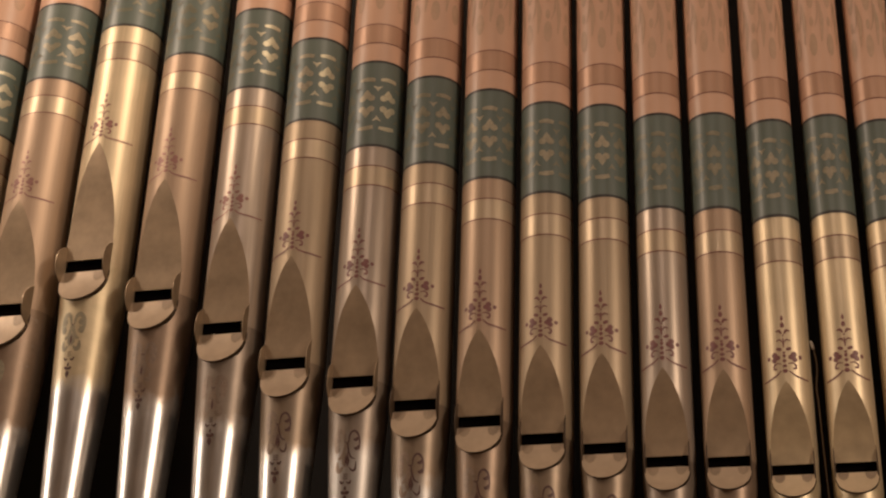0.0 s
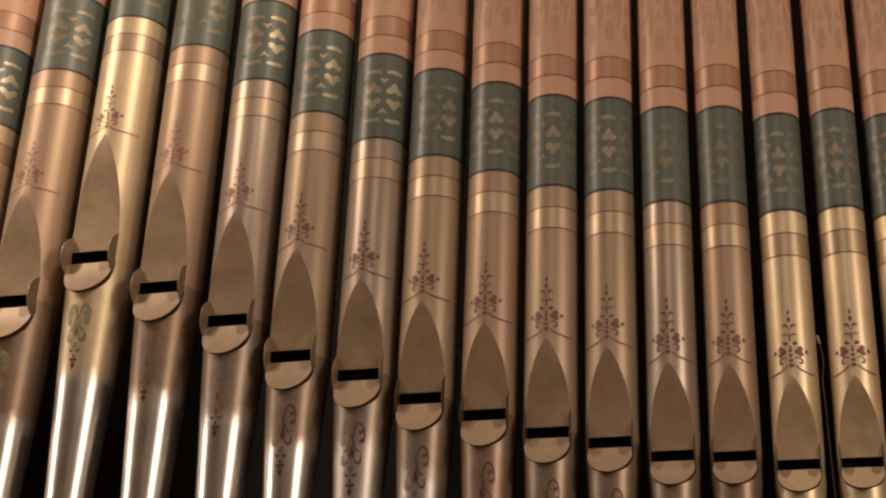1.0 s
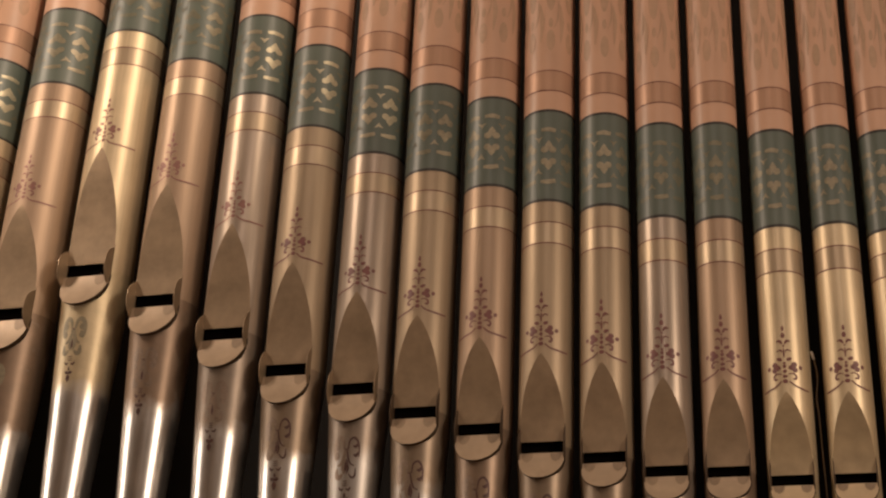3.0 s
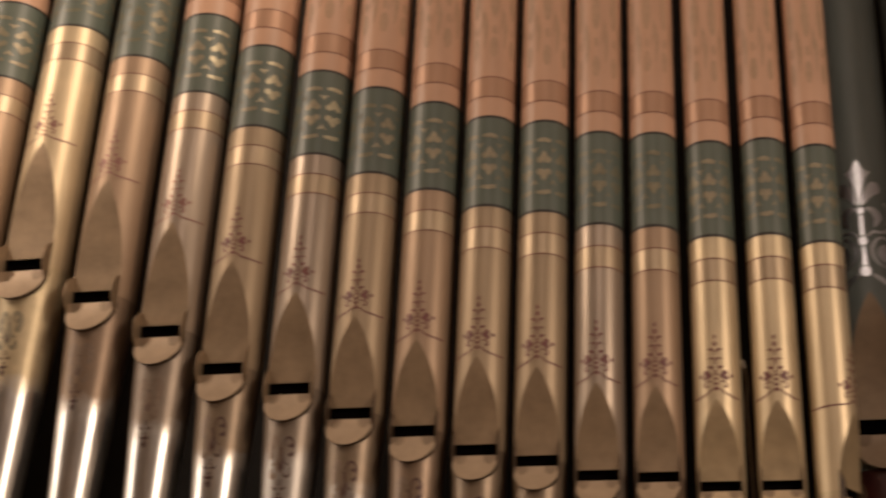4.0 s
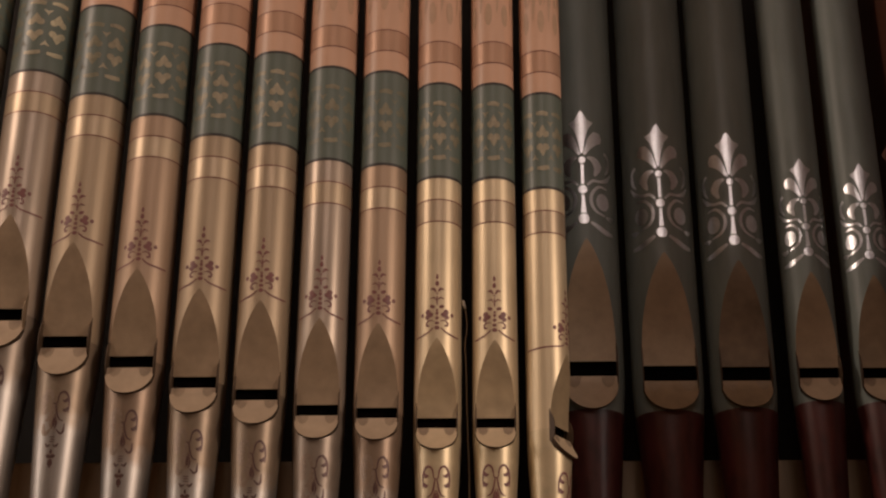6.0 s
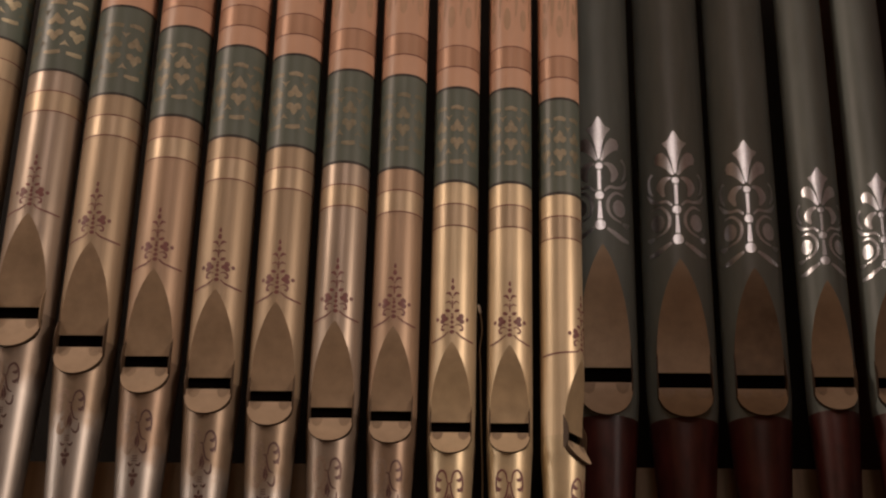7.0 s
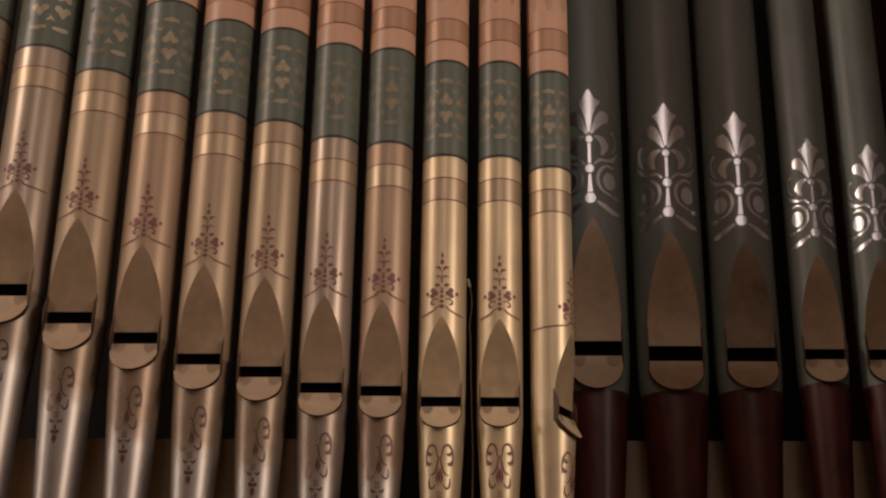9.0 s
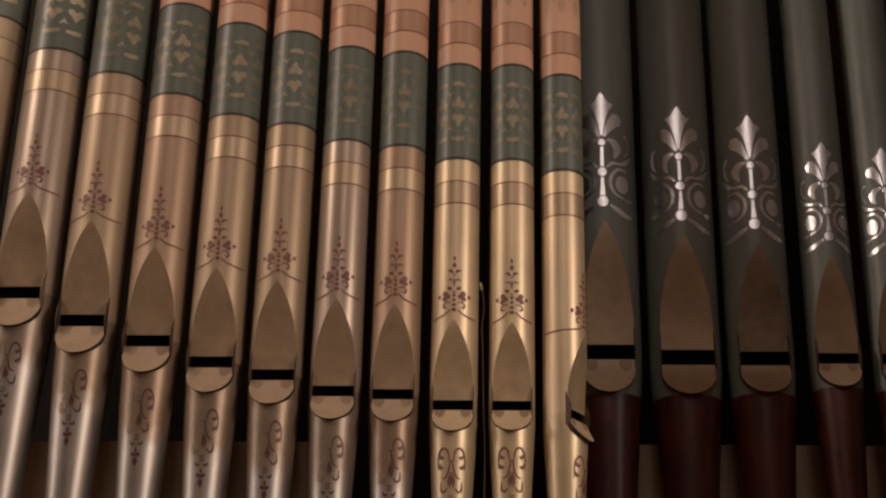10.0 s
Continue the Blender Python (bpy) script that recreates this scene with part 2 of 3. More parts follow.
# ---- pipes ----
def mouth(pipe, r, half, z, apex, slot, lip, lip_mat, low_mat, ear_out, ear_mat):
    """The flat lips, the ears and the plate inside, round a mouth whose upper edge is at height z."""
    n = 10
    rows = [(z + (apex - z) * (1 - (1 - k / 16) ** 1.6)) for k in range(17)]
    verts, faces = [], []
    for h in rows:
        w = min(leaf_half((h - z) / (apex - z), half), 0.98 * r)
        depth = math.sqrt(r * r - w * w)
        for c in range(n + 1):
            verts.append((w * (2 * c / n - 1), -depth - 0.0004, h))
    for j in range(len(rows) - 1):
        for c in range(n):
            a = j * (n + 1) + c
            faces.append((a, a + 1, a + n + 2, a + n + 1))
    link_mesh("upper_lip", verts, faces, lip_mat, pipe, "pointed flat bronze upper lip", merge=True)
    # lower lip: a plate with a round lower edge
    verts, faces = [], []
    wide, top = half * 1.02, z - slot
    depth = math.sqrt(max(r * r - wide * wide, 0))
    m = 12
    for layer in (0, 1):
        for k in range(m + 1):
            s = math.sin(math.pi / 2 * k / m)
            w = wide * math.sqrt(max(1 - s ** 2.6, 0.0))
            h = top - lip * s
            y0 = -depth - 0.002 - (r - depth) * s ** 1.5 - 0.007 * s
            for c in range(n + 1):
                verts.append((w * (2 * c / n - 1), y0 - 0.003 + layer * 0.012, h))
    size = (m + 1) * (n + 1)
    for k in range(m):
        for c in range(n):
            a = k * (n + 1) + c
            faces.append((a, a + n + 1, a + n + 2, a + 1))
            faces.append((size + a, size + a + 1, size + a + n + 2, size + a + n + 1))
    rim = []
    for k in range(m):
        for c in (0, n):
            a = k * (n + 1) + c
            q = (a, a + n + 1, size + a + n + 1, size + a)
            rim.append(q[::-1] if c == 0 else q)
    for c in range(n):
        faces.append((c, c + 1, size + c + 1, size + c))
    link_mesh("lower_lip", verts, faces, low_mat, pipe, "round-edged flat bronze lower lip", smooth=False)
    # the rim's dark colour holds the shade under the plate
    link_mesh("lip_edge", verts, rim, EDGE_SHADE, pipe, "edge of the lower lip, coloured dark as shade")
    # a darker half-round in each upper corner of the lower lip
    for side in (-1, 1):
        verts, faces = [], []
        for row in range(6):
            s = 0.015 + 0.34 * row / 5
            a = 0.25 * wide * math.sqrt(1 - (row / 5) ** 2) + 1e-4
            y0 = -depth - 0.002 - (r - depth) * s ** 1.5 - 0.007 * s - 0.0036
            for c in range(7):
                verts.append((side * wide * 0.62 + a * (c / 3 - 1), y0, top - lip * s))
        for row in range(5):
            for c in range(6):
                q = row * 7 + c
                faces.append((q, q + 7, q + 8, q + 1))
        link_mesh("tarnish", verts, faces, LIP_MARK, pipe, "darker half-round corner of the lower lip", smooth=False)
    # the plate inside and a block, black for the shade; ears on both sides
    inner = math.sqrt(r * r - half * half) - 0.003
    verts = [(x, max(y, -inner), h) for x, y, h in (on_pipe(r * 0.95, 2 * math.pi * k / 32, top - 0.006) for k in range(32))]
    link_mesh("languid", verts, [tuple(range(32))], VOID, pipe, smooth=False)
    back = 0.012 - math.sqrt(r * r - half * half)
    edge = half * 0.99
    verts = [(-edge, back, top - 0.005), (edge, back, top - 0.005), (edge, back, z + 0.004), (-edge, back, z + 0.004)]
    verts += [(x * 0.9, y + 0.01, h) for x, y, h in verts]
    link_mesh("mouth_cavity", verts, [(0, 1, 2, 3), (7, 6, 5, 4), (0, 4, 5, 1), (2, 6, 7, 3), (1, 5, 6, 2), (0, 3, 7, 4)], VOID, pipe, "black block standing for the mouth's shade", smooth=False)
    for side in (-1, 1):
        verts, faces = [], []
        out = []
        for k in range(13):
            s = k / 12
            h = z + slot * 1.5 - s * (slot * 3.3)
            out.append((h, ear_out * max(1 - abs(2 * s - 1.15) ** 2.6, 0.02)))
        d0 = math.sqrt(r * r - half * half)
        for x in (half * 0.965, half * 0.965 + 0.0025):
            for h, o in out:
                verts += [(side * x, -d0 + 0.004, h), (side * (x + 0.06 * o), -d0 - o, h)]
        k = len(out) * 2
        for j in range(len(out) - 1):
            a = 2 * j
            faces += [(a, a + 1, a + 3, a + 2), (k + a, k + a + 2, k + a + 3, k + a + 1), (a + 1, k + a + 1, k + a + 3, a + 3)]
        link_mesh("ear", verts, faces, ear_mat, pipe, smooth=False)


def shell(pipe, r, half, z, apex, slot, lip, top, toe, body_mat, foot_mat, bare=0.0):
    """The body above the mouth and the tapered foot below it, both cut open for the lips.

    Where bare is given the foot is bronzed down to that depth under the mouth; else it joins the body under the lip."""
    low_joint = not bare
    open_angle = math.asin(min(half / r, 0.98))
    low = z - slot
    wide = math.asin(min(half * 1.02 / r, 0.98))
    lip_rows = []
    for k in range(13):
        s = math.sin(math.pi / 2 * k / 12)
        lip_rows.append((low - lip * 0.97 * s, foot_radius(r, z, low - lip * 0.97 * s, toe), wide * math.sqrt(max(1 - s ** 2.6, 0)) if k < 12 else 0.0))
    joint = low - lip * 0.985
    rows = [(z - slot * 0.5, r, open_angle), (z, r, open_angle)]
    if low_joint:
        rows = [(joint, foot_radius(r, z, joint, toe), 0.0)] + lip_rows[::-1] + rows
    for k in range(1, 17):
        h = z + (apex - z) * (1 - (1 - k / 16) ** 1.6)
        rows.append((h, r, math.asin(min(leaf_half((h - z) / (apex - z), half), 0.98 * r) / r)))
    h = apex
    while h < top - 0.3:
        h += 0.25
        rows.append((h, r, 0.0))
    rows += [(top, r, 0.0), (top, r - 0.002, 0.0), (top - 0.3, r - 0.002, 0.0)]
    tube("body", rows, body_mat, pipe)
    if low_joint:
        rows = [(joint + 0.002, foot_radius(r, z, joint, toe) + 0.001, 0.0), (joint - 0.002, foot_radius(r, z, joint, toe) + 0.001, 0.0)]
    else:
        rows = [(z - slot * 0.5, r * 0.996, open_angle)] + lip_rows
    start = joint if low_joint else low - lip
    steps = 8 if low_joint else 40
    for k in range(1, steps + 1):
        h = start - (start - toe) * k / steps
        rows.append((h, foot_radius(r, z, h, toe), 0.0))
    foot = tube("foot", rows, foot_mat, pipe)
    if bare:
        coat = foot.data.attributes.new("coat", "FLOAT", "POINT")
        for v, c in zip(foot.data.vertices, coat.data):
            c.value = max(0.0, min(1.0, (v.co.z - (z - bare - 0.05)) / 0.08))


def foot_radius(r, z, h, toe):
    return r * (0.2 + 0.796 * max(min((h - toe) / (z - 0.05 - toe), 1), 0))


def flower(pipe, r, z0, size, mat, reach=1.05):
    """The stencilled spray above a mouth, with a whisker line to either side."""
    s = Stencil(lambda h: r)
    R, H = 0.0485 + 0.15 * (r - 0.05), size
    reach *= 0.98 * r / R
    s.spot(0, z0 + 0.03 * H, 0.11 * R, 0.035 * H)
    s.spot(0, z0 + 0.115 * H, 0.10 * R, 0.028 * H)
    s.spot(0, z0 + 0.20 * H, 0.085 * R, 0.034 * H, math.pi, 0.7)
    s.spot(0, z0 + 0.285 * H, 0.07 * R, 0.036 * H, math.pi, 0.5)
    s.spot(0, z0 + 0.345 * H, 0.06 * R, 0.02 * H)
    s.stroke([(0, z0 + 0.44 * H), (0, z0 + 0.52 * H), (0, z0 + 0.6 * H)], [0.04 * R, 0.075 * R, 0.04 * R], 2)
    s.spot(0, z0 + 0.645 * H, 0.045 * R, 0.016 * H)
    s.spot(0, z0 + 0.83 * H, 0.085 * R, 0.05 * H, 0, 0.3)
    s.spot(0, z0 + 0.955 * H, 0.06 * R, 0.05 * H, 0, 0.5)
    for d in (-1, 1):
        s.spot(d * 0.40 * R, z0 + 0.315 * H, 0.125 * R, 0.05 * H, d * -0.3)
        s.spot(d * 0.43 * R, z0 + 0.225 * H, 0.115 * R, 0.045 * H, d * 0.3)
        s.spot(d * 0.31 * R, z0 + 0.265 * H, 0.15 * R, 0.045 * H)
        s.spot(d * 0.68 * R, z0 + 0.27 * H, 0.085 * R, 0.036 * H)
        s.stroke([(d * 0.14 * R, z0 + 0.15 * H), (d * 0.32 * R, z0 + 0.165 * H), (d * 0.46 * R, z0 + 0.125 * H),
                  (d * 0.44 * R, z0 + 0.07 * H), (d * 0.33 * R, z0 + 0.075 * H)],
                 [0.03 * R, 0.06 * R, 0.08 * R, 0.09 * R, 0.07 * R])
        s.spot(d * 0.2 * R, z0 + 0.41 * H, 0.12 * R, 0.03 * H, d * 0.35)
        s.stroke([(d * 0.06 * R, z0 + 0.53 * H), (d * 0.14 * R, z0 + 0.575 * H), (d * 0.3 * R, z0 + 0.55 * H)],
                 [0.03 * R, 0.07 * R, 0.03 * R], 2)
        s.stroke([(d * 0.05 * R, z0 + 0.675 * H), (d * 0.15 * R, z0 + 0.73 * H), (d * 0.3 * R, z0 + 0.72 * H)],
                 [0.05 * R, 0.13 * R, 0.03 * R], 2)
        s.stroke([(d * 0.16 * R, z0 + 0.03 * H), (d * 0.42 * R, z0 - 0.05 * H), (d * 0.75 * reach * R, z0 - 0.1 * H),
                  (d * reach * R, z0 - 0.105 * H)], [0.05 * R, 0.07 * R, 0.08 * R, 0.06 * R], 2)
    s.done("flower_stencil", mat, pipe, "plum-red stencilled flower spray")


def foot_scroll(pipe, r, z, toe, z1, size, mat, rubbed):
    """The stencilled scrolls on a foot, from height z1 downwards; one half may be rubbed and smeared."""
    R, H = 0.043, size
    whole = Stencil(lambda h: foot_radius(r, z, h, toe))
    smeared = Stencil(lambda h: foot_radius(r, z, h, toe), lift=0.0006)
    whole.bold, smeared.bold = 1.15, 2.8
    for d in (-1, 1):
        s = smeared if d < rubbed else whole
        s.stroke([(d * 0.1 * R, z1 - 0.16 * H), (d * 0.18 * R, z1 - 0.04 * H), (d * 0.4 * R, z1), (d * 0.6 * R, z1 - 0.06 * H),
                  (d * 0.66 * R, z1 - 0.16 * H), (d * 0.64 * R, z1 - 0.27 * H)],
                 [0.03 * R, 0.07 * R, 0.1 * R, 0.09 * R, 0.07 * R, 0.03 * R])
        s.stroke([(d * 0.6 * R, z1 - 0.08 * H), (d * 0.48 * R, z1 - 0.12 * H), (d * 0.34 * R, z1 - 0.115 * H)], [0.06 * R, 0.17 * R, 0.03 * R])
        s.stroke([(d * 0.63 * R, z1 - 0.2 * H), (d * 0.5 * R, z1 - 0.245 * H), (d * 0.38 * R, z1 - 0.23 * H)], [0.06 * R, 0.17 * R, 0.03 * R])
        s.stroke([(d * 0.05 * R, z1 - 0.17 * H), (d * 0.12 * R, z1 - 0.28 * H), (d * 0.24 * R, z1 - 0.36 * H), (d * 0.44 * R, z1 - 0.385 * H)],
                 [0.05 * R, 0.07 * R, 0.07 * R, 0.04 * R])
        s.stroke([(d * 0.5 * R, z1 - 0.42 * H), (d * 0.48 * R, z1 - 0.52 * H), (d * 0.34 * R, z1 - 0.55 * H), (d * 0.16 * R, z1 - 0.5 * H)],
                 [0.03 * R, 0.09 * R, 0.09 * R, 0.03 * R])
        s.stroke([(d * 0.03 * R, z1 - 0.3 * H), (d * 0.13 * R, z1 - 0.42 * H), (d * 0.05 * R, z1 - 0.5 * H)], [0.03 * R, 0.08 * R, 0.02 * R])
        s = whole
        s.stroke([(d * 0.06 * R, z1 - 0.7 * H), (d * 0.2 * R, z1 - 0.72 * H), (d * 0.3 * R, z1 - 0.68 * H)], [0.03 * R, 0.1 * R, 0.05 * R])
        s.spot(d * 0.1 * R, z1 - 0.85 * H, 0.13 * R, 0.025 * H, d * 0.5)
    s.stroke([(-0.1 * R, z1 - 0.15 * H), (0, z1 - 0.165 * H), (0.1 * R, z1 - 0.15 * H)], [0.04 * R, 0.05 * R, 0.04 * R], 2)
    s.spot(0, z1 - 0.4 * H, 0.07 * R, 0.07 * H, 0, 0.5)
    for k in range(3):
        s.stroke([(-0.12 * R, z1 - (0.6 + 0.03 * k) * H), (0.12 * R, z1 - (0.6 + 0.03 * k) * H)], [0.035 * R, 0.035 * R], 2)
    s.spot(0, z1 - 0.79 * H, 0.06 * R, 0.035 * H, 0, 0.6)
    s.spot(0, z1 - 0.945 * H, 0.12 * R, 0.06 * H, math.pi, 0.8)
    tagged(s.done("scroll_stencil", mat, pipe, "plum stencilled scrollwork on the foot"), kind="stuff")
    if smeared.faces:
        tagged(smeared.done("rubbed_stencil", STENCIL_RUBBED if r < 0.08 else LEAF_MID, pipe, "smeared and faded half of the scrollwork"), kind="stuff")


def band_pattern(pipe, r, z0, z1, turn, mats):
    """Columns of paired trefoils between dashes; two in front still bright, the outer ones rubbed away."""
    H, zc, P = z1 - z0, (z0 + z1) / 2 - 0.002, 0.76 * r
    names = ("band_stencil", "worn_band_stencil", "rubbed_band_stencil")
    labels = ("worn gold stencilled trefoils", "faded gold stencilled trefoils", "almost rubbed-off gold trefoils")
    for part_name, part_label, mat, columns in zip(names, labels, mats, ((0,), (-1,), (-2, 1))):
        s = Stencil(lambda h: r, turn=turn)
        for k in columns:
            u = (k + 0.5) * P
            v = u - 0.5 * P if k >= 0 else u + 0.5 * P if k < -1 else u - 0.5 * P
            for e in (-1, 1):
                tip = 0 if e > 0 else math.pi
                s.stroke([(u - 0.38 * P, zc + e * 0.287 * H), (u, zc + e * 0.292 * H), (u + 0.36 * P, zc + e * 0.278 * H)],
                         [0.03 * H, 0.05 * H, 0.04 * H], 2)
                s.spot(u, zc + e * 0.115 * H, 0.19 * P, 0.052 * H, tip, 0.75)
                s.spot(u, zc + e * 0.083 * H, 0.18 * P, 0.026 * H)
                for d in (-1, 1):
                    s.spot(u + d * 0.2 * P, zc + e * 0.066 * H, 0.19 * P, 0.036 * H, -d * e * 0.45)
                    s.stroke([(v, zc + e * 0.17 * H), (v + d * 0.08 * P, zc + e * 0.19 * H), (v + d * 0.2 * P, zc + e * 0.205 * H)],
                             [0.12 * P, 0.1 * P, 0.03 * P], 2)
                s.stroke([(v, zc + e * 0.18 * H), (v, zc + e * 0.145 * H)], [0.12 * P, 0.03 * P], 2)
        tagged(s.done(part_name, mat, pipe, part_label), kind="stuff")


def pink_pattern(pipe, r, z, turn, rise):
    """Faded blots of an old stencil high on the salmon paint."""
    s = Stencil(lambda h: r)
    for level in range(2):
        b = z + 0.05 + level * 0.36
        for k in range(-2, 3):
            u = turn * r + k * 0.8 * r
            s.spot(u, b + 0.03 * rise, 0.17 * r, 0.03)
            s.spot(u, b + 0.085, 0.09 * r, 0.014)
            s.spot(u, b + 0.18, 0.2 * r, 0.06, 0, 0.4)
            s.stroke([(u + 0.4 * r, b + 0.03), (u + 0.46 * r, b + 0.09), (u + 0.36 * r, b + 0.14)], [0.04 * r, 0.2 * r, 0.05 * r])
            s.stroke([(u + 0.12 * r, b + 0.07), (u + 0.28 * r, b + 0.1), (u + 0.3 * r, b + 0.15)], [0.02 * r, 0.08 * r, 0.03 * r])
    tagged(s.done("upper_stencil", OLIVE, pipe, "faded olive stencil on salmon paint"), kind="stuff")


TOE = EYE + 0.10
NUMBER = range(-1, 15)
AXIS = [-2.212, -1.997, -1.792, -1.593, -1.403, -1.237, -1.071, -0.924, -0.778, -0.64, -0.508, -0.38, -0.256, -0.132, -0.011, 0.099]
SLOT = [1.22, 1.325, 1.427, 1.329, 1.229, 1.128, 1.072, 1.008, 0.962, 0.915, 0.887, 0.852, 0.845, 0.822, 0.821, 0.803]
APEX = [1.47, 1.599, 1.743, 1.617, 1.488, 1.373, 1.284, 1.216, 1.153, 1.106, 1.078, 1.036, 1.024, 0.99, 0.984, 0.96]
BAND = [1.835, 1.965, 2.101, 1.984, 1.856, 1.741, 1.648, 1.585, 1.529, 1.476, 1.452, 1.411, 1.397, 1.364, 1.361, 1.335]
TINT = [2, 1, 2, 1, 3, 0, 3, 0, 1, 0, 0, 3, 1, 2, 2, 2]
BARE = [0.30, 0.32, 0.32, 0.28, 0.25, 0.22, 0.16, 0.18, 0.21, 0.20, 0.20, 0.19, 0.18, 0.24, 0.26, 0.30]
SHINE = [2, 1, 0, 0, 2, 2, 2, 1, 1, 1, 1, 0, 0, 1, 1, 1]


def gold_pipe(k):
    i = NUMBER[k]
    step = 13 - i
    r = (0.096 + 0.004 * step + 0.00016 * step * step) / 2
    z, apex, band = EYE + SLOT[k], EYE + APEX[k], EYE + BAND[k]
    half, slot, lip = r * (0.845 - 0.007 * step), 0.34 * r + 0.005, 1.15 * r - 0.007
    pipe = new("organ_pipe")
    face = 60 if i == 14 else 0
    pipe.matrix_world = pose(AXIS[k], 0.65 * r, 0, 0, 0, face)
    shell(pipe, r, half, z, apex, slot, lip, z + 1.75 + 3.5 * r, TOE, GOLD[TINT[k]], (FOOT_POLISHED if i < 5 else FOOT_DULL)[TINT[k]], BARE[k])
    # Ears further right are dark: their shade is put into the colour.
    mouth(pipe, r, half, z, apex, slot, lip, *((LIP_YELLOW, LIP_PALE) if i >= 12 else (LIP, LIP_LOW)), 0.010 + 0.0002 * step * step, LIP if i < 6 else EDGE_SHADE)
    rr = r + 0.0003
    ring("burnished_band", band - 0.107, band - 0.055, rr, rr, BRIGHT, pipe, "burnished gold ring")
    for h in (band - 0.107, band - 0.055):
        ring("painted_line", h - 0.0014, h + 0.0014, rr + 0.0003, rr + 0.0003, LINE, pipe)
    ring("green_band", band, band + 0.235, rr, rr, GREEN, pipe, "grey-green painted band")
    for h in (band, band + 0.235):
        ring("border_line", h - 0.0032, h + 0.0032, rr + 0.0004, rr + 0.0004, BORDER, pipe)
    top = z + 1.75 + 3.5 * r
    ring("salmon_coat", band + 0.2382, top - 0.05, rr, rr, PINK, pipe, "salmon-pink painted upper length")
    ring("copper_band", band + 0.290, band + 0.345, rr + 0.0003, rr + 0.0003, COPPER, pipe, "burnished copper ring")
    for h in (band + 0.290, band + 0.345):
        ring("painted_line", h - 0.0013, h + 0.0013, rr + 0.0006, rr + 0.0006, LINE, pipe)
    turn = 0.9 * math.atan2(-AXIS[k], 2.9) + random.uniform(-0.05, 0.05) - math.radians(face) - (0.38 if i > 6 else 0)
    leaf = ((LEAF_DIM, LEAF_GHOST), (LEAF_MID, LEAF_DIM), (LEAF, LEAF_MID))[SHINE[k]]
    band_pattern(pipe, rr, band, band + 0.235, turn, (*leaf, leaf[1] if i > 6 else LEAF_GHOST))
    pink_pattern(pipe, rr, band + 0.345, random.uniform(-0.3, 0.3), random.uniform(0.6, 1.2))
    flower(pipe, r, apex + 0.018, 0.125 + 0.1 * (r - 0.05), STENCIL_FADED if i < 4 else STENCIL, 2.2 if i == 14 else 1.05)
    foot_scroll(pipe, r, z, TOE, z - slot - lip - 0.033, 0.16, STENCIL_WORN if i < 12 else STENCIL, 2 if i < 4 else 0 if i < 12 else -2)
    tones = ("soft bronze", "rosy", "yellow", "silvery")
    tagged(pipe, f"{tones[TINT[k]]} gold organ pipe with green and salmon painted bands", "organ pipe", "gold organ pipes in the front row")
    return pipe


for k in range(len(AXIS)):
    gold_pipe(k)


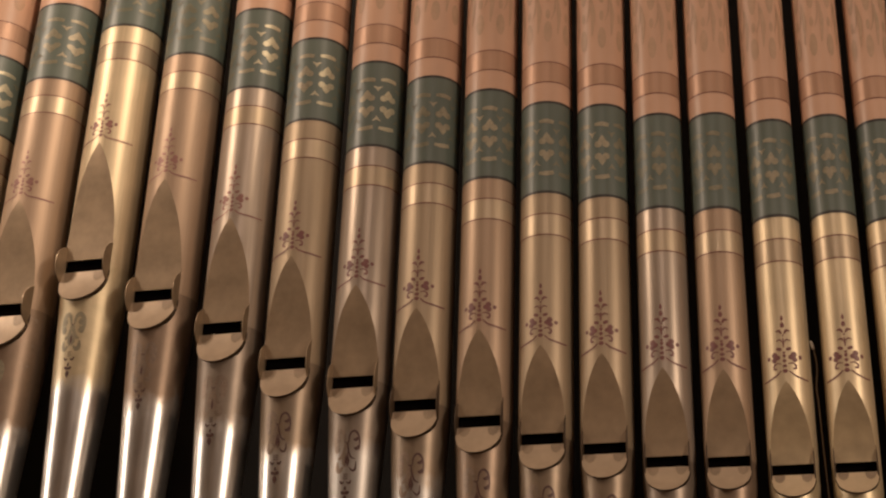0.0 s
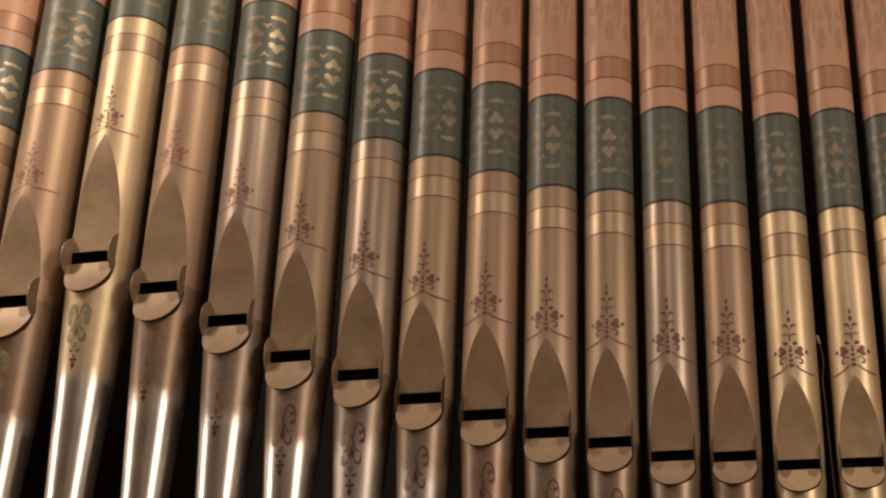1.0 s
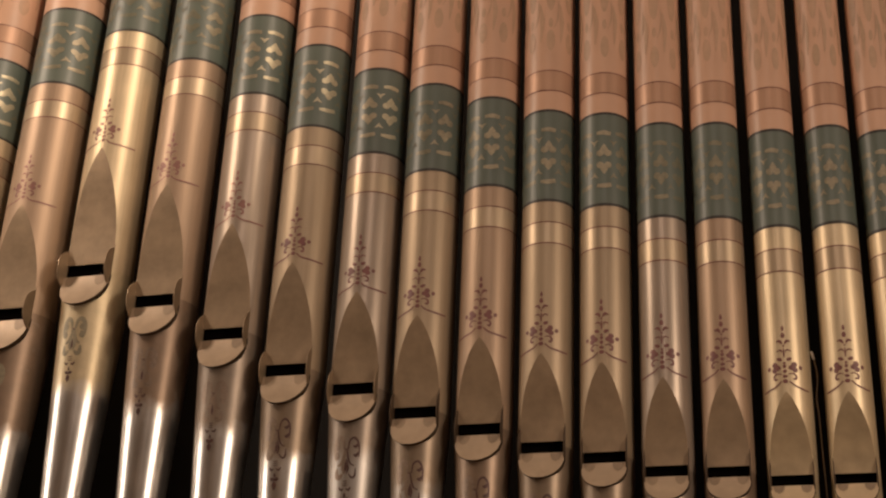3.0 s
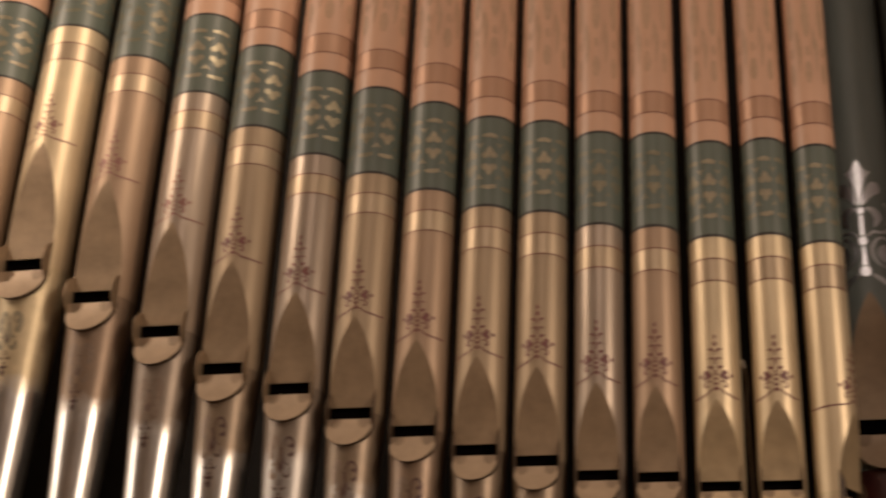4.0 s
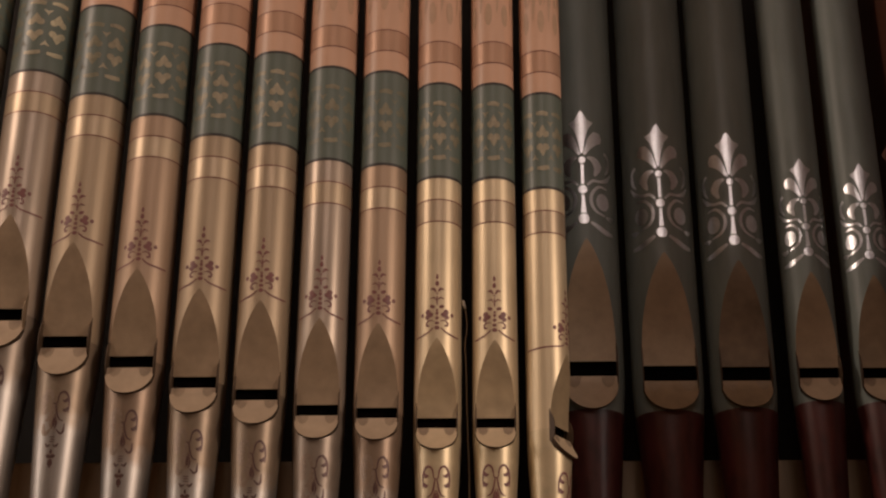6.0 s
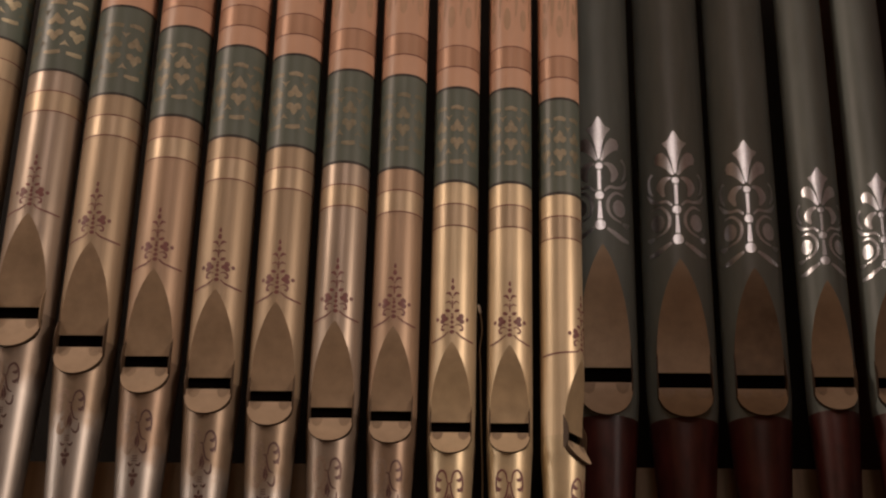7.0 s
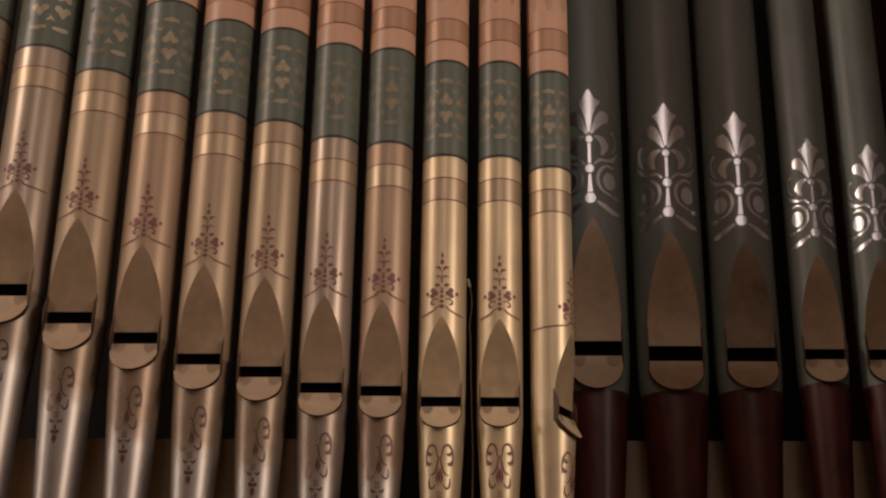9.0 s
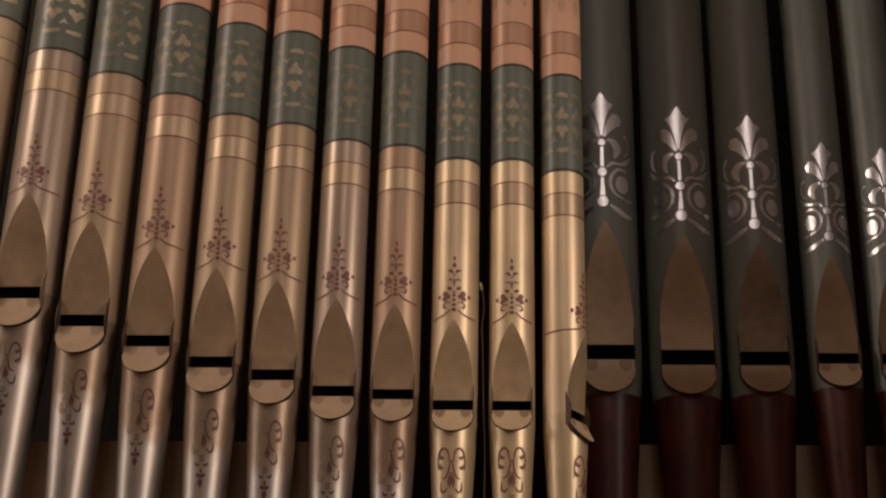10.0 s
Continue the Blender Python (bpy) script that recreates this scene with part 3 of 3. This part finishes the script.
def fleur(pipe, r, z0, z1, turn):
    """The silver fleur above a green pipe's mouth, from its lowest ball to its tip."""
    s = Stencil(lambda h: r, turn=turn)
    H = z1 - z0
    R = 0.28 * H

    def h(v):
        return z0 + v * H
    s.stroke([(0, h(0.6)), (0, h(0.72)), (0, h(0.82)), (0, h(0.86)), (0, h(0.89)), (0, h(0.92)), (0, h(1.0))],
             [0.05 * R, 0.2 * R, 0.42 * R, 0.62 * R, 0.74 * R, 0.36 * R, 0.02 * R], 8)
    for v, a in ((0.0, 0.165), (0.265, 0.135), (0.535, 0.11)):
        s.spot(0, h(v), a * R, a * R)
    s.stroke([(0, h(0.055)), (0, h(0.14)), (0, h(0.215))], [0.16 * R, 0.1 * R, 0.07 * R], 2)
    s.stroke([(0, h(0.315)), (0, h(0.495))], [0.09 * R, 0.09 * R], 2)
    for d in (-1, 1):
        s.stroke([(d * 0.07 * R, h(0.585)), (d * 0.2 * R, h(0.655)), (d * 0.34 * R, h(0.715)), (d * 0.48 * R, h(0.75)), (d * 0.6 * R, h(0.765))],
                 [0.05 * R, 0.19 * R, 0.34 * R, 0.43 * R, 0.16 * R], 6)
        s.stroke([(d * 0.15 * R, h(0.56)), (d * 0.34 * R, h(0.54)), (d * 0.47 * R, h(0.475)), (d * 0.36 * R, h(0.39))],
                 [0.05 * R, 0.2 * R, 0.26 * R, 0.06 * R], 6)
        s.stroke([(d * 0.72 * R, h(0.62)), (d * 0.86 * R, h(0.57)), (d * 0.84 * R, h(0.48)), (d * 0.72 * R, h(0.42))],
                 [0.1 * R, 0.1 * R, 0.12 * R, 0.03 * R])
        s.stroke([(d * 0.14 * R, h(0.305)), (d * 0.3 * R, h(0.345)), (d * 0.52 * R, h(0.345)), (d * 0.76 * R, h(0.37)), (d * 0.95 * R, h(0.44))],
                 [0.05 * R, 0.1 * R, 0.08 * R, 0.14 * R, 0.03 * R])
        s.stroke([(d * 0.76 * R, h(0.285)), (d * 0.48 * R, h(0.295)), (d * 0.26 * R, h(0.225)), (d * 0.24 * R, h(0.14)), (d * 0.38 * R, h(0.07)), (d * 0.66 * R, h(0.035))],
                 [0.04 * R, 0.09 * R, 0.1 * R, 0.1 * R, 0.08 * R, 0.05 * R])
        s.spot(d * 0.6 * R, h(0.16), 0.22 * R, 0.28 * R)
        s.stroke([(d * 0.7 * R, h(0.03)), (d * 0.85 * R, h(0.02)), (d * 1.0 * R, h(0.04))], [0.04 * R, 0.18 * R, 0.05 * R])
        s.stroke([(d * 0.2 * R, h(-0.03)), (d * 0.42 * R, h(-0.07)), (d * 0.68 * R, h(-0.11)), (d * 0.95 * R, h(-0.12))],
                 [0.07 * R, 0.15 * R, 0.17 * R, 0.1 * R])
    s.done("fleur_stencil", SILVER, pipe, "bare silver stencilled fleur ornament")


GREEN_AXIS = [0.203, 0.38, 0.549, 0.712, 0.853]
GREEN_R = [0.08, 0.081, 0.0745, 0.057, 0.058]
GREEN_SLOT = [1.022, 1.01, 1.006, 1.004, 1.003]
GREEN_BALL = [1.364, 1.327, 1.306, 1.277, 1.267]
GREEN_TIP = [1.65, 1.61, 1.586, 1.516, 1.5]
GREEN_TURN = [-0.05, -0.02, -0.07, 0.0, -0.06]
SETBACK = 0.24


def green_pipe(k):
    r, z = GREEN_R[k], EYE + GREEN_SLOT[k]
    apex = EYE + GREEN_BALL[k] - 0.05
    half, slot, lip = (0.75 if k < 3 else 0.82) * r, 0.45 * r, (1.06 if k in (0, 3, 4) else 0.94) * r
    pipe = new("organ_pipe")
    pipe.matrix_world = pose(GREEN_AXIS[k], SETBACK + 0.69 * r, 0)
    shell(pipe, r, half, z, apex, slot, lip, z + 2.1, TOE, DEEP, MAROON)
    # Shade over two pipes' lips and on all ears is put into the colours.
    mouth(pipe, r, half, z, apex, slot, lip, LIP_SHADED if k == 2 else LIP, LIP if k in (1, 2) else LIP_LOW, 0.016, EDGE_SHADE)
    fleur(pipe, r, EYE + GREEN_BALL[k], EYE + GREEN_TIP[k], GREEN_TURN[k])
    tagged(pipe, "dark green organ pipe with silver fleur and maroon foot", "organ pipe", "green organ pipes set back")


for k in range(len(GREEN_AXIS)):
    green_pipe(k)

# ---- the organ case and the room ----
case = new("organ_case")
box("toe_board", (-2.9, -0.16, TOE - 0.08), (0.948, 0.75, TOE - 0.001), CASE, case, "moulded wooden board under the feet")
box("lower_panel", (-2.9, -0.08, 0.0), (0.948, 0.70, TOE - 0.08), CASE, case)
box("back_board", (-2.9, 0.26, TOE), (-0.42, 0.29, EYE + 0.80), WOOD, case, "plain brown board behind the feet")
box("back_board", (0.2, 0.50, TOE), (0.948, 0.53, EYE + 0.86), WOOD, case, "plain brown board behind the feet")
# Near-black colour stands for the shade deep inside the case.
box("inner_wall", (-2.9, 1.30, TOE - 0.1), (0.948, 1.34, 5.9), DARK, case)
box("case_side", (-2.96, -0.1, 0.0), (-2.90, 1.36, 5.9), CASE, case)
# The end wall's unseen front part reaches forward to shade the green pipes.
box("case_side", (0.95, -0.6, 0.0), (1.01, 1.36, 5.9), RED, case, "reddish-brown wooden end wall")
tagged(case, "brown wooden organ case with a dark inside", "organ case")


def plain(name, lo, hi, mat, label):
    tagged(box(name, lo, hi, mat, bevel=0), label, "", "", "structure")


def side_post():
    """A short wooden post with a curled bracket on top, beside the last green pipe."""
    post = new("case_post")
    x0, y0, top = 0.83, -0.16, EYE + 1.255
    box("shaft", (x0, y0, 0.0), (x0 + 0.10, y0 + 0.10, top), ORANGE, post, "orange-brown square wooden shaft", bevel=0.008)
    curve = [(0.0, 0.0), (0.012, 0.03), (0.004, 0.06), (-0.004, 0.09), (-0.016, 0.112), (-0.006, 0.122), (0.02, 0.115), (0.05, 0.118), (0.08, 0.10), (0.09, 0.0)]
    verts = [(x0 + x, y, top + z) for y in (y0 + 0.012, y0 + 0.075) for x, z in curve]
    n = len(curve)
    faces = [tuple(range(n)), tuple(range(2 * n - 1, n - 1, -1))] + [(k, n + k, n + (k + 1) % n, (k + 1) % n) for k in range(n)]
    link_mesh("bracket", verts, faces, RED, post, "dark carved wooden bracket", smooth=False)
    tagged(post, "orange-brown wooden post with dark carved bracket", "post")


side_post()


def cable():
    """A thin loose cable hanging in the gap between two gold pipes."""
    data = bpy.data.curves.new("cable", "CURVE")
    data.dimensions, data.bevel_depth, data.bevel_resolution = "3D", 0.0015, 2
    spline = data.splines.new("BEZIER")
    shape = [(-0.0745, 1.075), (-0.070, 1.037), (-0.0745, 0.985), (-0.073, 0.962), (-0.071, 0.88), (-0.069, 0.80),
             (-0.066, 0.70), (-0.069, 0.50), (-0.066, 0.101)]
    spline.bezier_points.add(len(shape) - 1)
    for p, (x, z) in zip(spline.bezier_points, shape):
        p.co = (x, 0.03, EYE + z)
        p.handle_left_type = p.handle_right_type = "AUTO"
    ob = new("cable", data)
    data.materials.append(WIRE)
    # a short pale plug on the upper end, leaning with the cable
    n, rings = 12, ((0.0, 0.0022), (0.003, 0.0034), (0.016, 0.0034), (0.019, 0.002))
    verts = [(-0.0745 - 0.22 * h + q * math.cos(2 * math.pi * j / n), 0.03 + q * math.sin(2 * math.pi * j / n), EYE + 1.072 + h)
             for h, q in rings for j in range(n)]
    faces = [(k * n + j, k * n + (j + 1) % n, k * n + n + (j + 1) % n, k * n + n + j) for k in range(3) for j in range(n)]
    faces += [tuple(range(n))[::-1], tuple(range(3 * n, 4 * n))]
    link_mesh("plug", verts, faces, PLUG, ob, "pale plug on the cable's upper end")
    tagged(ob, "thin tan cable hanging between two gold pipes", "cable")


cable()
plain("floor", (-6, -8, -0.2), (5, 2, 0.0), BOARDS, "brown wooden floor")
plain("ceiling", (-6, -8, 6.0), (5, 2, 6.2), PLASTER, "plain plaster ceiling")
plain("wall_south", (-6, -8.2, 0), (5, -8.0, 6), PLASTER, "plain plaster wall")
plain("wall_north", (-6, 1.6, 0), (5, 1.8, 6), PLASTER, "plain plaster wall behind the organ")
plain("wall_west", (-6.2, -8, 0), (-6, 2, 6), PLASTER, "plain plaster wall")
plain("wall_east", (5, -8, 0), (5.2, 2, 6), PLASTER, "plain plaster wall")
